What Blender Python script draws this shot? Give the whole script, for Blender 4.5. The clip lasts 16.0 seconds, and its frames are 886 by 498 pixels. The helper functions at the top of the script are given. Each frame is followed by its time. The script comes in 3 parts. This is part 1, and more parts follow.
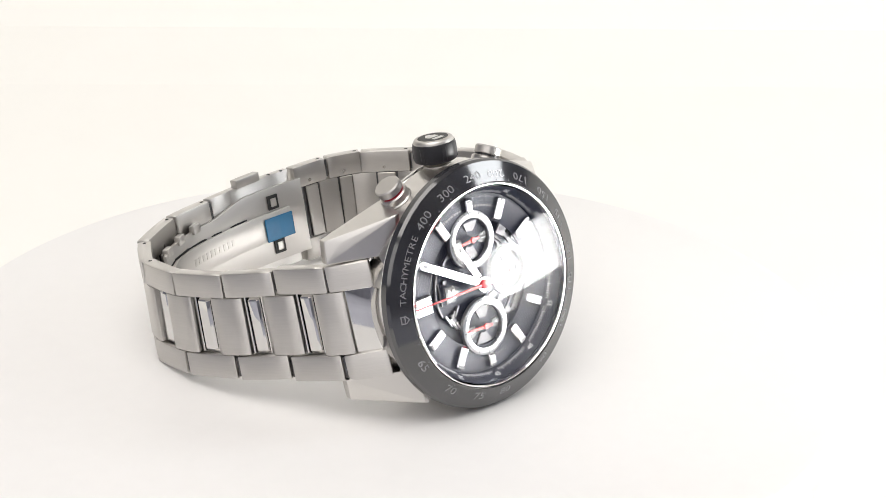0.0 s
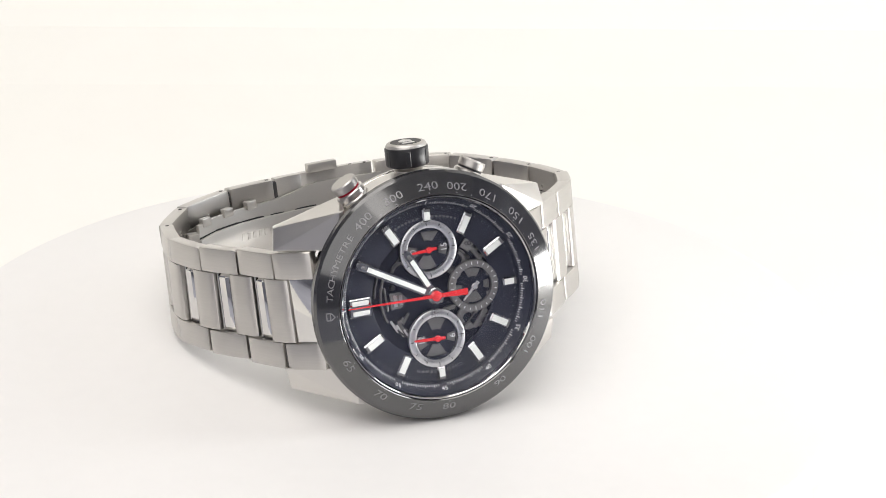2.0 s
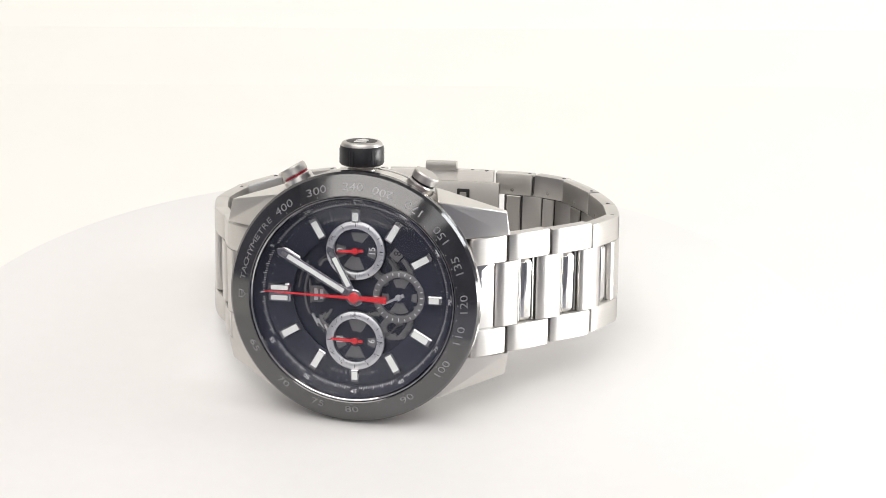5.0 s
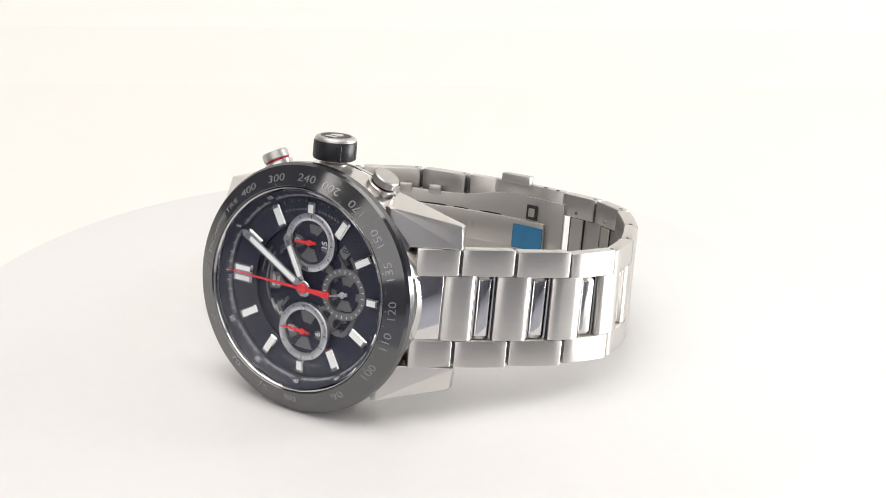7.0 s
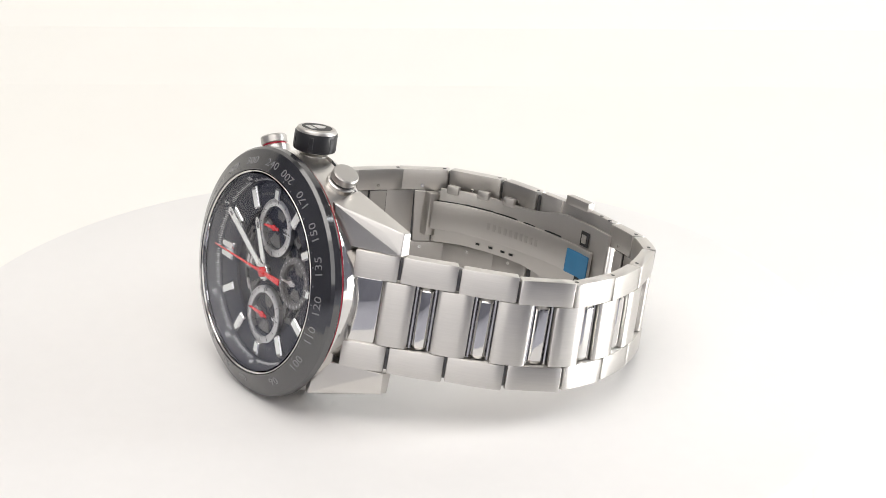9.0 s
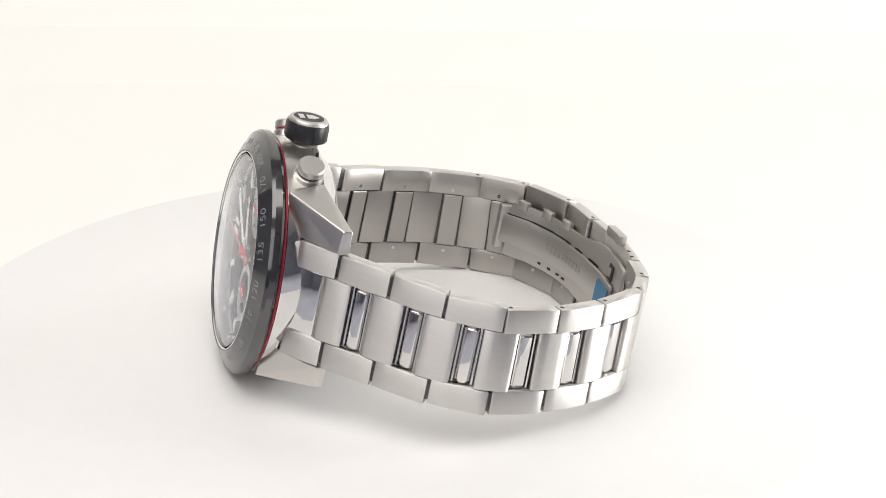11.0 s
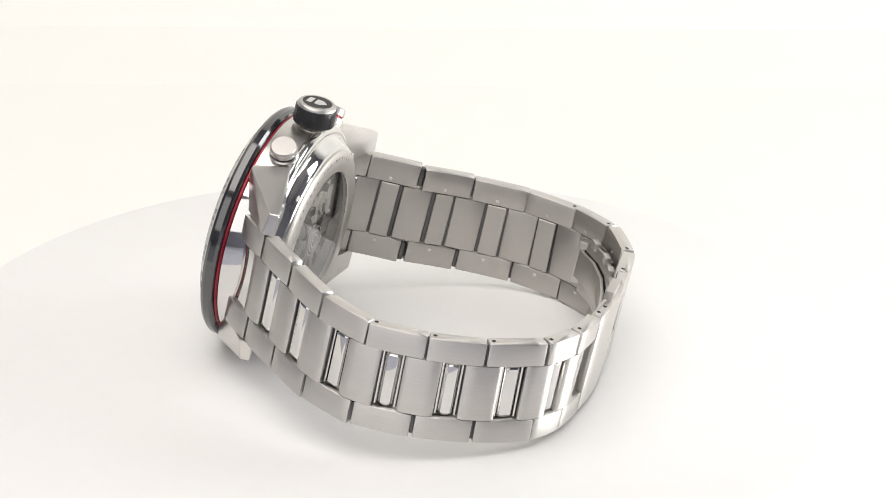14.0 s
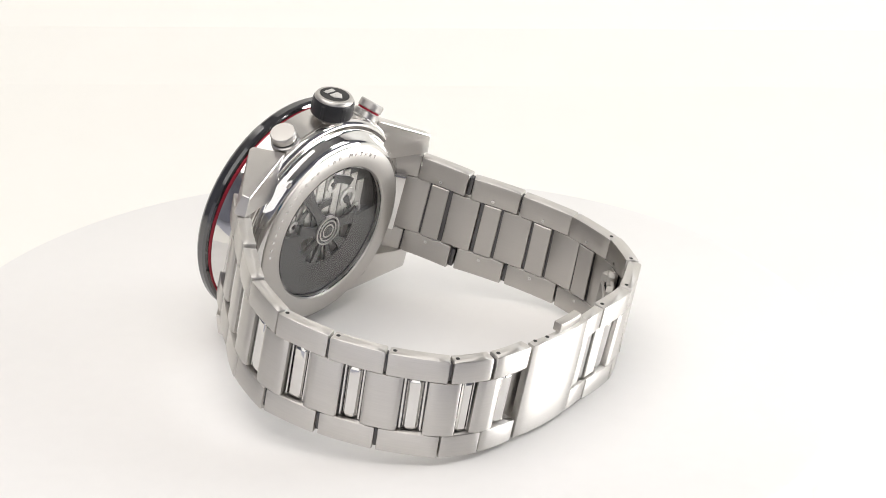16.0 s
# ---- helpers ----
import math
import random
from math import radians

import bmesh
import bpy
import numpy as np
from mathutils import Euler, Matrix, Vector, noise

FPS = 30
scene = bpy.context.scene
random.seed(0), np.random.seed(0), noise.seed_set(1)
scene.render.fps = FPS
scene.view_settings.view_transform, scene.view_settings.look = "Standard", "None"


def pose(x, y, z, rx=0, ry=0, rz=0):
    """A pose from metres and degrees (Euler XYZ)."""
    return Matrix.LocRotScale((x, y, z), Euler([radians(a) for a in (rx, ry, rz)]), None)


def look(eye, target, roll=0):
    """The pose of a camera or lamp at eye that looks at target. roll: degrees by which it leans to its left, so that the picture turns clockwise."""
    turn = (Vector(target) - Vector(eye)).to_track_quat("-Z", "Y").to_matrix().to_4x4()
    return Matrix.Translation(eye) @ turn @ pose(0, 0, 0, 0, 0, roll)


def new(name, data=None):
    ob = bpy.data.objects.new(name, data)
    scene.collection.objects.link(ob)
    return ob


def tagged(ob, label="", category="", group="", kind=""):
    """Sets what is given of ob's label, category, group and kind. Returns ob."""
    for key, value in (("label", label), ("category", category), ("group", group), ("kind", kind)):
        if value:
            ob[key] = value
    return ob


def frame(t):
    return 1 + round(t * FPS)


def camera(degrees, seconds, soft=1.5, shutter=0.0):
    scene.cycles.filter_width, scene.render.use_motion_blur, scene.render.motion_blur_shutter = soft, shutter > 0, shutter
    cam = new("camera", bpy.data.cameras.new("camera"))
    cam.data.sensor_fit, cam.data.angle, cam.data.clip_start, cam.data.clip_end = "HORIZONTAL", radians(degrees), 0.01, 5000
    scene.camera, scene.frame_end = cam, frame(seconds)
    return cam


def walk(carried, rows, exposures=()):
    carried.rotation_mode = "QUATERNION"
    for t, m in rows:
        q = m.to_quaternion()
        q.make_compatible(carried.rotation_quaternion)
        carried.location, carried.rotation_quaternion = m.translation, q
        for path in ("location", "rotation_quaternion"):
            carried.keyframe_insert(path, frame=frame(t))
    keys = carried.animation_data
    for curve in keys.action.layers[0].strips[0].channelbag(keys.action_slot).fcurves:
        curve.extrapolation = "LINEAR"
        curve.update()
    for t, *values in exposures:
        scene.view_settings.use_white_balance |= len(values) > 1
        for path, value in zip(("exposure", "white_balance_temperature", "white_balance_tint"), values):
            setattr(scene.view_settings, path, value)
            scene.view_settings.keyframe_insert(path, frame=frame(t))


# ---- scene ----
# All lengths of the watch are in millimetres in its own axes: x towards 6 o'clock,
# y towards 3 o'clock (the crown), z out of the dial. The table's disc top is z = 0.
cam = camera(19.44, 16.0, soft=0.9)
EYE = Vector((0.0, -0.44703, 0.21702))
AHEAD = Vector((0.02209, 0.91599, -0.40060))
CAM = look(EYE, EYE + AHEAD, 0.74)
walk(cam, [(0, CAM), (16, CAM)], exposures=[(0, 0.0), (16, 0.0)])

# ---- light ----
world = bpy.data.worlds.new("studio")
world.use_nodes = True
scene.world = world
world.node_tree.nodes["Background"].inputs["Color"].default_value = (0.55, 0.58, 0.66, 1)
world.node_tree.nodes["Background"].inputs["Strength"].default_value = 0.2


def area_lamp(name, eye, target, w, h, watts, colour):
    data = bpy.data.lights.new(name, "AREA")
    data.shape, data.size, data.size_y, data.energy, data.color = "RECTANGLE", w, h, watts, colour
    ob = new(name, data)
    ob.matrix_world = look(eye, target)
    return ob


area_lamp("overhead_softbox_lamp", (-0.14, -0.22, 0.85), (-0.02, -0.02, 0), 1.0, 0.8, 6.8, (1.0, 0.960, 0.922))
# Added front fill: brightens the lug facets and links that face the camera
area_lamp("front_fill_lamp", (-0.34, -1.25, 0.72), (0, 0, 0.02), 1.7, 0.85, 5.8, (1.0, 0.972, 0.94))
area_lamp("low_side_lamp", (0.46, -0.005, -0.025), (0.0, -0.02, 0.02), 0.23, 0.09, 1.9, (1.0, 0.99, 0.97))
# Added lamp, unseen, aimed to whiten the right side of the backdrop
area_lamp("backdrop_fill_lamp", (0.78, 0.12, 0.50), (0.26, 0.48, 0.12), 0.35, 0.35, 2.6, (0.95, 0.98, 1.0))

# ---- materials ----


def material(name, base, rough=0.5, metal=0.0, ior=1.45, coat=0.0, noise_scale=None, stretch=(1, 1, 1), vary=0.08,
             bump=0.0, bump_dist=1e-5, rough_vary=0.0, emit=None, trans=0.0, coarse=None, brushed=None):
    m = bpy.data.materials.new(name)
    m.use_nodes = True
    nt = m.node_tree
    b = nt.nodes["Principled BSDF"]
    b.inputs["Base Color"].default_value = (*base, 1)
    b.inputs["Roughness"].default_value = rough
    b.inputs["Metallic"].default_value = metal
    b.inputs["IOR"].default_value = ior
    b.inputs["Coat Weight"].default_value = coat
    b.inputs["Transmission Weight"].default_value = trans
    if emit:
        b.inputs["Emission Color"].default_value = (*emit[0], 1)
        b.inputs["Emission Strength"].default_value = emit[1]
    if brushed:
        # highlights stretch across the brushing: an axis of the object, and how strongly
        vt = nt.nodes.new("ShaderNodeVectorTransform")
        vt.vector_type, vt.convert_from, vt.convert_to = "VECTOR", "OBJECT", "WORLD"
        vt.inputs["Vector"].default_value = brushed[0]
        nt.links.new(vt.outputs["Vector"], b.inputs["Tangent"])
        b.inputs["Anisotropic"].default_value = brushed[1]
    if noise_scale:
        tc = nt.nodes.new("ShaderNodeTexCoord")
        mp = nt.nodes.new("ShaderNodeMapping")
        mp.inputs["Scale"].default_value = stretch
        nz = nt.nodes.new("ShaderNodeTexNoise")
        nz.inputs["Scale"].default_value = noise_scale
        nz.inputs["Detail"].default_value = 4
        nt.links.new(tc.outputs["Object"], mp.inputs["Vector"])
        nt.links.new(mp.outputs["Vector"], nz.inputs["Vector"])
        # slow second scale: handling marks and uneven finish
        n2 = nt.nodes.new("ShaderNodeTexNoise")
        n2.inputs["Scale"].default_value = coarse or noise_scale / 12
        nt.links.new(tc.outputs["Object"], n2.inputs["Vector"])
        mix = nt.nodes.new("ShaderNodeMath")
        mix.operation = "MULTIPLY_ADD"
        mix.inputs[1].default_value = 0.6
        add = nt.nodes.new("ShaderNodeMath")
        add.operation = "MULTIPLY"
        add.inputs[1].default_value = 0.4
        nt.links.new(n2.outputs["Fac"], add.inputs[0])
        nt.links.new(nz.outputs["Fac"], mix.inputs[0])
        nt.links.new(add.outputs[0], mix.inputs[2])
        ramp = nt.nodes.new("ShaderNodeMapRange")
        ramp.inputs["From Min"].default_value, ramp.inputs["From Max"].default_value = 0.3, 0.7
        ramp.inputs["To Min"].default_value, ramp.inputs["To Max"].default_value = 1 - vary, 1 + vary
        nt.links.new(mix.outputs[0], ramp.inputs["Value"])
        mul = nt.nodes.new("ShaderNodeVectorMath")
        mul.operation = "SCALE"
        mul.inputs[0].default_value = base
        nt.links.new(ramp.outputs["Result"], mul.inputs["Scale"])
        nt.links.new(mul.outputs["Vector"], b.inputs["Base Color"])
        if rough_vary:
            rr = nt.nodes.new("ShaderNodeMapRange")
            rr.inputs["From Min"].default_value, rr.inputs["From Max"].default_value = 0.3, 0.7
            rr.inputs["To Min"].default_value, rr.inputs["To Max"].default_value = max(0.01, rough - rough_vary), rough + rough_vary
            nt.links.new(mix.outputs[0], rr.inputs["Value"])
            nt.links.new(rr.outputs["Result"], b.inputs["Roughness"])
        if bump:
            bp = nt.nodes.new("ShaderNodeBump")
            bp.inputs["Strength"].default_value = bump
            bp.inputs["Distance"].default_value = bump_dist
            nt.links.new(nz.outputs["Fac"], bp.inputs["Height"])
            nt.links.new(bp.outputs["Normal"], b.inputs["Normal"])
    return m


STEEL = (0.655, 0.635, 0.61)
BRUSHED = material("brushed_steel", STEEL, 0.42, 1, noise_scale=7000, stretch=(0.02, 1, 1), vary=0.05, bump=0.05, rough_vary=0.03, coarse=90, brushed=((0, 1, 0), 0.88))
BRUSHED_CASE = material("brushed_case_steel", STEEL, 0.29, 1, noise_scale=7000, stretch=(1, 1, 0.04), vary=0.012, bump=0.02, rough_vary=0.015, coarse=60)
SATIN = material("satin_steel", (0.56, 0.54, 0.515), 0.43, 1, noise_scale=6000, stretch=(0.1, 1, 1), vary=0.015, bump=0.02, rough_vary=0.02, coarse=60)
# Satin steel, its base darkened to imitate the shade inside the band
INNER = material("shaded_satin_steel", (0.50, 0.48, 0.455), 0.40, 1, noise_scale=6000, stretch=(0.05, 1, 1), vary=0.03, bump=0.04, rough_vary=0.03, coarse=120, brushed=((0, 1, 0), 0.5))
POLISHED = material("polished_steel", (0.72, 0.71, 0.695), 0.06, 1, noise_scale=400, vary=0.03, rough_vary=0.02)
CERAMIC = material("black_ceramic", (0.018, 0.018, 0.021), 0.10, 0, ior=2.1, noise_scale=900, vary=0.15, rough_vary=0.02)
ENGRAVE = material("engraved_grey_fill", (0.20, 0.20, 0.21), 0.14, 0, ior=2.0, noise_scale=3000, vary=0.1)
RED = material("red_anodised", (0.32, 0.022, 0.04), 0.32, 0.4, noise_scale=1500, vary=0.1)
RED_LACQUER = material("red_lacquer", (0.62, 0.03, 0.035), 0.25, 0, coat=0.4, noise_scale=1500, vary=0.06)
RUBBER = material("black_rubber", (0.018, 0.018, 0.021), 0.38, 0, noise_scale=2500, vary=0.2, bump=0.3)
DIAL = material("black_dial", (0.012, 0.014, 0.027), 0.45, 0, noise_scale=1800, vary=0.2)
MOVEMENT = material("dark_movement_plate", (0.17, 0.165, 0.165), 0.4, 0.5, noise_scale=900, vary=0.08, rough_vary=0.04, coarse=250)
# Flat black: painted shade of holes, slots and the blade gap; also the blade marks
SHADE_MARK_BLACK = material("shade_and_mark_black", (0.02, 0.02, 0.02), 0.6, 0.0)
SILVER = material("brushed_silver_ring", (0.70, 0.69, 0.68), 0.30, 1, noise_scale=5000, vary=0.08, rough_vary=0.06, coarse=600)
LUME = material("white_lume", (0.75, 0.76, 0.72), 0.5, 0, noise_scale=3000, vary=0.05)
WHITE_PRINT = material("white_print", (0.70, 0.70, 0.70), 0.5, 0)
GREY_PRINT = material("grey_print", (0.30, 0.30, 0.31), 0.5, 0)
BLACK_PRINT = material("black_print", (0.02, 0.02, 0.02), 0.5, 0)
BLUE = material("blue_protective_film", (0.03, 0.16, 0.31), 0.42, 0, coat=0.0, noise_scale=500, vary=0.1, rough_vary=0.06)
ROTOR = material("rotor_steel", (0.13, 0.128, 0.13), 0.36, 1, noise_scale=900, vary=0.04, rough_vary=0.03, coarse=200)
BRIDGE = material("bright_bridge_steel", (0.76, 0.745, 0.72), 0.38, 1, noise_scale=900, vary=0.04, rough_vary=0.03, coarse=200)
JEWEL = material("ruby_jewel", (0.10, 0.02, 0.03), 0.15, 0)
DISC = material("white_turntable_top", (0.82, 0.81, 0.80), 0.42, 0, noise_scale=260, vary=0.012, bump=0.05, bump_dist=5e-5, rough_vary=0.05, coarse=18)
# No backlight behind it: warm emission added so the paper reads near white
SWEEP = material("self_lit_white_sweep", (0.815, 0.803, 0.772), 0.7, 0, noise_scale=40, vary=0.01, coarse=4, emit=((1.0, 0.95, 0.80), 0.078))
GREYWALL = material("grey_wall_paint", (0.44, 0.45, 0.52), 0.8, 0, noise_scale=6, vary=0.12)
CEILING = material("grey_ceiling_paint", (0.72, 0.71, 0.69), 0.8, 0, noise_scale=6, vary=0.05)


def glass(name, tint=(1, 1, 1), ior=1.6):
    m = bpy.data.materials.new(name)
    m.use_nodes = True
    nt = m.node_tree
    nt.nodes.remove(nt.nodes["Principled BSDF"])
    g = nt.nodes.new("ShaderNodeBsdfGlass")
    g.inputs["Color"].default_value = (*tint, 1)
    g.inputs["Roughness"].default_value = 0.0
    g.inputs["IOR"].default_value = ior
    nt.links.new(g.outputs["BSDF"], nt.nodes["Material Output"].inputs["Surface"])
    return m


SAPPHIRE = glass("sapphire_crystal", (0.98, 0.985, 1.0), 1.28)
BACK_GLASS = glass("caseback_crystal", (0.97, 0.97, 0.97), 1.3)

# ---- mesh helpers (millimetres in, metres out) ----
MM = 0.001


def part(name, bm, mat, parent=None, label="", m=None, smooth=None):
    """One mesh object under a thing or a part. m: its pose in the parent, in millimetres."""
    me = bpy.data.meshes.new(name)
    for v in bm.verts:
        v.co *= MM
    if smooth is not None:
        lim = math.cos(radians(smooth))
        for f in bm.faces:
            f.smooth = True
        for e in bm.edges:
            if len(e.link_faces) == 2:
                e.smooth = e.link_faces[0].normal.dot(e.link_faces[1].normal) > lim
    bm.normal_update()
    bm.to_mesh(me)
    bm.free()
    me.materials.append(mat)
    ob = new(name, me)
    if parent is not None:
        ob.parent = parent
    if m is not None:
        ob.matrix_basis = Matrix.Translation(m.translation * MM) @ m.to_3x3().to_4x4()
    if label:
        tagged(ob, label)
    return ob


def revolve(profile, seg=120, closed=True):
    """Turn (radius, z) round z. A closed profile makes a ring; an open one that ends at radius 0 a solid."""
    bm = bmesh.new()
    rings = []
    for r, z in profile:
        if r < 1e-6:
            rings.append([bm.verts.new((0, 0, z))])
        else:
            rings.append([bm.verts.new((r * math.cos(2 * math.pi * k / seg), r * math.sin(2 * math.pi * k / seg), z)) for k in range(seg)])
    pairs = list(zip(rings, rings[1:]))
    if closed:
        pairs.append((rings[-1], rings[0]))
    for a, b in pairs:
        for k in range(seg):
            k2 = (k + 1) % seg
            if len(a) == 1 and len(b) == 1:
                continue
            if len(a) == 1:
                bm.faces.new((a[0], b[k2], b[k]))
            elif len(b) == 1:
                bm.faces.new((a[k], a[k2], b[0]))
            else:
                bm.faces.new((a[k], a[k2], b[k2], b[k]))
    bmesh.ops.recalc_face_normals(bm, faces=bm.faces[:])
    return bm


def box(x0, x1, y0, y1, z0, z1, bevel=0.0, segs=2):
    bm = bmesh.new()
    bmesh.ops.create_cube(bm, size=1)
    for v in bm.verts:
        v.co = Vector(((x0 + x1) / 2 + v.co.x * (x1 - x0), (y0 + y1) / 2 + v.co.y * (y1 - y0), (z0 + z1) / 2 + v.co.z * (z1 - z0)))
    if bevel:
        bmesh.ops.bevel(bm, geom=bm.edges[:], offset=bevel, segments=segs, profile=0.5, affect="EDGES")
    return bm


def hull(points, bevel=0.0):
    bm = bmesh.new()
    for q in points:
        bm.verts.new(q)
    out = bmesh.ops.convex_hull(bm, input=bm.verts[:])
    junk = list({g for g in out["geom_interior"] + out["geom_unused"] if isinstance(g, bmesh.types.BMVert)})
    if junk:
        bmesh.ops.delete(bm, geom=junk, context="VERTS")
    bmesh.ops.dissolve_limit(bm, angle_limit=radians(2), verts=bm.verts[:], edges=bm.edges[:])
    if bevel:
        bmesh.ops.bevel(bm, geom=bm.edges[:], offset=bevel, segments=2, profile=0.5, affect="EDGES")
    bmesh.ops.recalc_face_normals(bm, faces=bm.faces[:])
    return bm


def prism(outline, z0, z1, bevel=0.0):
    bm = bmesh.new()
    lo = [bm.verts.new((x, y, z0)) for x, y in outline]
    hi = [bm.verts.new((x, y, z1)) for x, y in outline]
    bm.faces.new(hi)
    bm.faces.new(lo[::-1])
    n = len(outline)
    for k in range(n):
        bm.faces.new((lo[k], lo[(k + 1) % n], hi[(k + 1) % n], hi[k]))
    bmesh.ops.recalc_face_normals(bm, faces=bm.faces[:])
    if bevel:
        bmesh.ops.bevel(bm, geom=[e for e in bm.edges if abs(e.verts[0].co.z - z1) < 1e-6 and abs(e.verts[1].co.z - z1) < 1e-6],
                        offset=bevel, segments=2, profile=0.5, affect="EDGES")
    return bm


def arc(cx, cy, r0, r1, a0, a1, steps=24):
    """Outline of a band of a ring, degrees."""
    pts = [(cx + r1 * math.cos(radians(a0 + (a1 - a0) * k / steps)), cy + r1 * math.sin(radians(a0 + (a1 - a0) * k / steps))) for k in range(steps + 1)]
    pts += [(cx + r0 * math.cos(radians(a1 + (a0 - a1) * k / steps)), cy + r0 * math.sin(radians(a1 + (a0 - a1) * k / steps))) for k in range(steps + 1)]
    return pts


def join(*bms):
    out = bmesh.new()
    for b in bms:
        me = bpy.data.meshes.new("tmp")
        b.to_mesh(me)
        b.free()
        out.from_mesh(me)
        bpy.data.meshes.remove(me)
    out.normal_update()
    return out


def moved(bm, m):
    bmesh.ops.transform(bm, matrix=m, verts=bm.verts[:])
    return bm


def text_bm(string, size, depth=0.03):
    """Lettering in the built-in font, centred, in millimetres."""
    cu = bpy.data.curves.new("lettering", "FONT")
    cu.body, cu.size, cu.extrude, cu.align_x, cu.align_y = string, size, depth, "CENTER", "CENTER"
    cu.resolution_u = 3
    ob = new("lettering", cu)
    me = bpy.data.meshes.new_from_object(ob.evaluated_get(bpy.context.evaluated_depsgraph_get()))
    bm = bmesh.new()
    bm.from_mesh(me)
    bpy.data.objects.remove(ob)
    bpy.data.curves.remove(cu)
    bpy.data.meshes.remove(me)
    return bm


def frame_at(origin, xdir, ydir):
    x = Vector(xdir).normalized()
    z = x.cross(Vector(ydir)).normalized()
    y = z.cross(x)
    m = Matrix((x, y, z)).transposed().to_4x4()
    m.translation = Vector(origin)
    return m


def clock(deg):
    """Unit vector on the dial for degrees clockwise from 12 o'clock."""
    return Vector((-math.cos(radians(deg)), math.sin(radians(deg)), 0))


# ---- setting ----


def sheet(name, rows, mat, label, category):
    """A grid of corner rows, metres."""
    bm = bmesh.new()
    vs = [[bm.verts.new(q) for q in row] for row in rows]
    for a, b in zip(vs, vs[1:]):
        for k in range(len(a) - 1):
            bm.faces.new((a[k], a[k + 1], b[k + 1], b[k]))
    for v in bm.verts:
        v.co /= MM
    ob = part(name, bm, mat, smooth=40)
    return tagged(ob, label, category, kind="structure")


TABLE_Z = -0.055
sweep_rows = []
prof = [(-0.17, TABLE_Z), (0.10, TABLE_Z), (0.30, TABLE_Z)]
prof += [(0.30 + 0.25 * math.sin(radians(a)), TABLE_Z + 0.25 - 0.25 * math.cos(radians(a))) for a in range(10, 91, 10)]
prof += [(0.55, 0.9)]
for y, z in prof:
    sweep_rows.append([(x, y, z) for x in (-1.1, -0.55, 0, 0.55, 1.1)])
sheet("backdrop", sweep_rows, SWEEP, "seamless white paper sweep behind the turntable, with an added glow", "backdrop")


def wall(name, x0, x1, y0, y1, z0, z1, mat, label, category):
    ob = part(name, box(x0 * 1000, x1 * 1000, y0 * 1000, y1 * 1000, z0 * 1000, z1 * 1000), mat)
    return tagged(ob, label, category, kind="structure")


wall("floor", -1.6, 1.6, -1.6, 1.2, -0.12, -0.059, GREYWALL, "plain grey floor of the studio", "floor")
wall("wall_south", -1.6, 1.6, -1.65, -1.6, -0.12, 1.4, GREYWALL, "plain grey painted studio wall", "wall")
wall("wall_west", -1.65, -1.6, -1.6, 1.2, -0.12, 1.4, GREYWALL, "plain grey painted studio wall", "wall")
wall("wall_east", 1.6, 1.65, -1.6, 1.2, -0.12, 1.4, GREYWALL, "plain grey painted studio wall", "wall")
wall("wall_north", -1.6, 1.6, 1.2, 1.25, -0.12, 1.4, GREYWALL, "plain grey painted studio wall", "wall")
wall("ceiling", -1.65, 1.65, -1.65, 1.25, 1.4, 1.45, CEILING, "plain grey studio ceiling", "ceiling")

# ---- turntable ----


def turntable():
    root = new("turntable")
    tagged(root, "round white motorised turntable with a matt top under the watch", "turntable")
    top = [(0, 0.5), (87.2, 0.5), (87.9, 0.2), (88.2, -0.6), (88.2, -4.5), (87.6, -5.2), (0, -5.2)]
    part("disc", revolve(top, 160, closed=False), DISC, root, smooth=35)
    base = [(0, -5.6), (80, -5.6), (82, -7), (84, -52), (83, -54.9), (0, -54.9)]
    part("base", revolve(base, 120, closed=False), DISC, root, smooth=35)
    root.location = (0, 0, 0)
    return root


# ---- watch ----


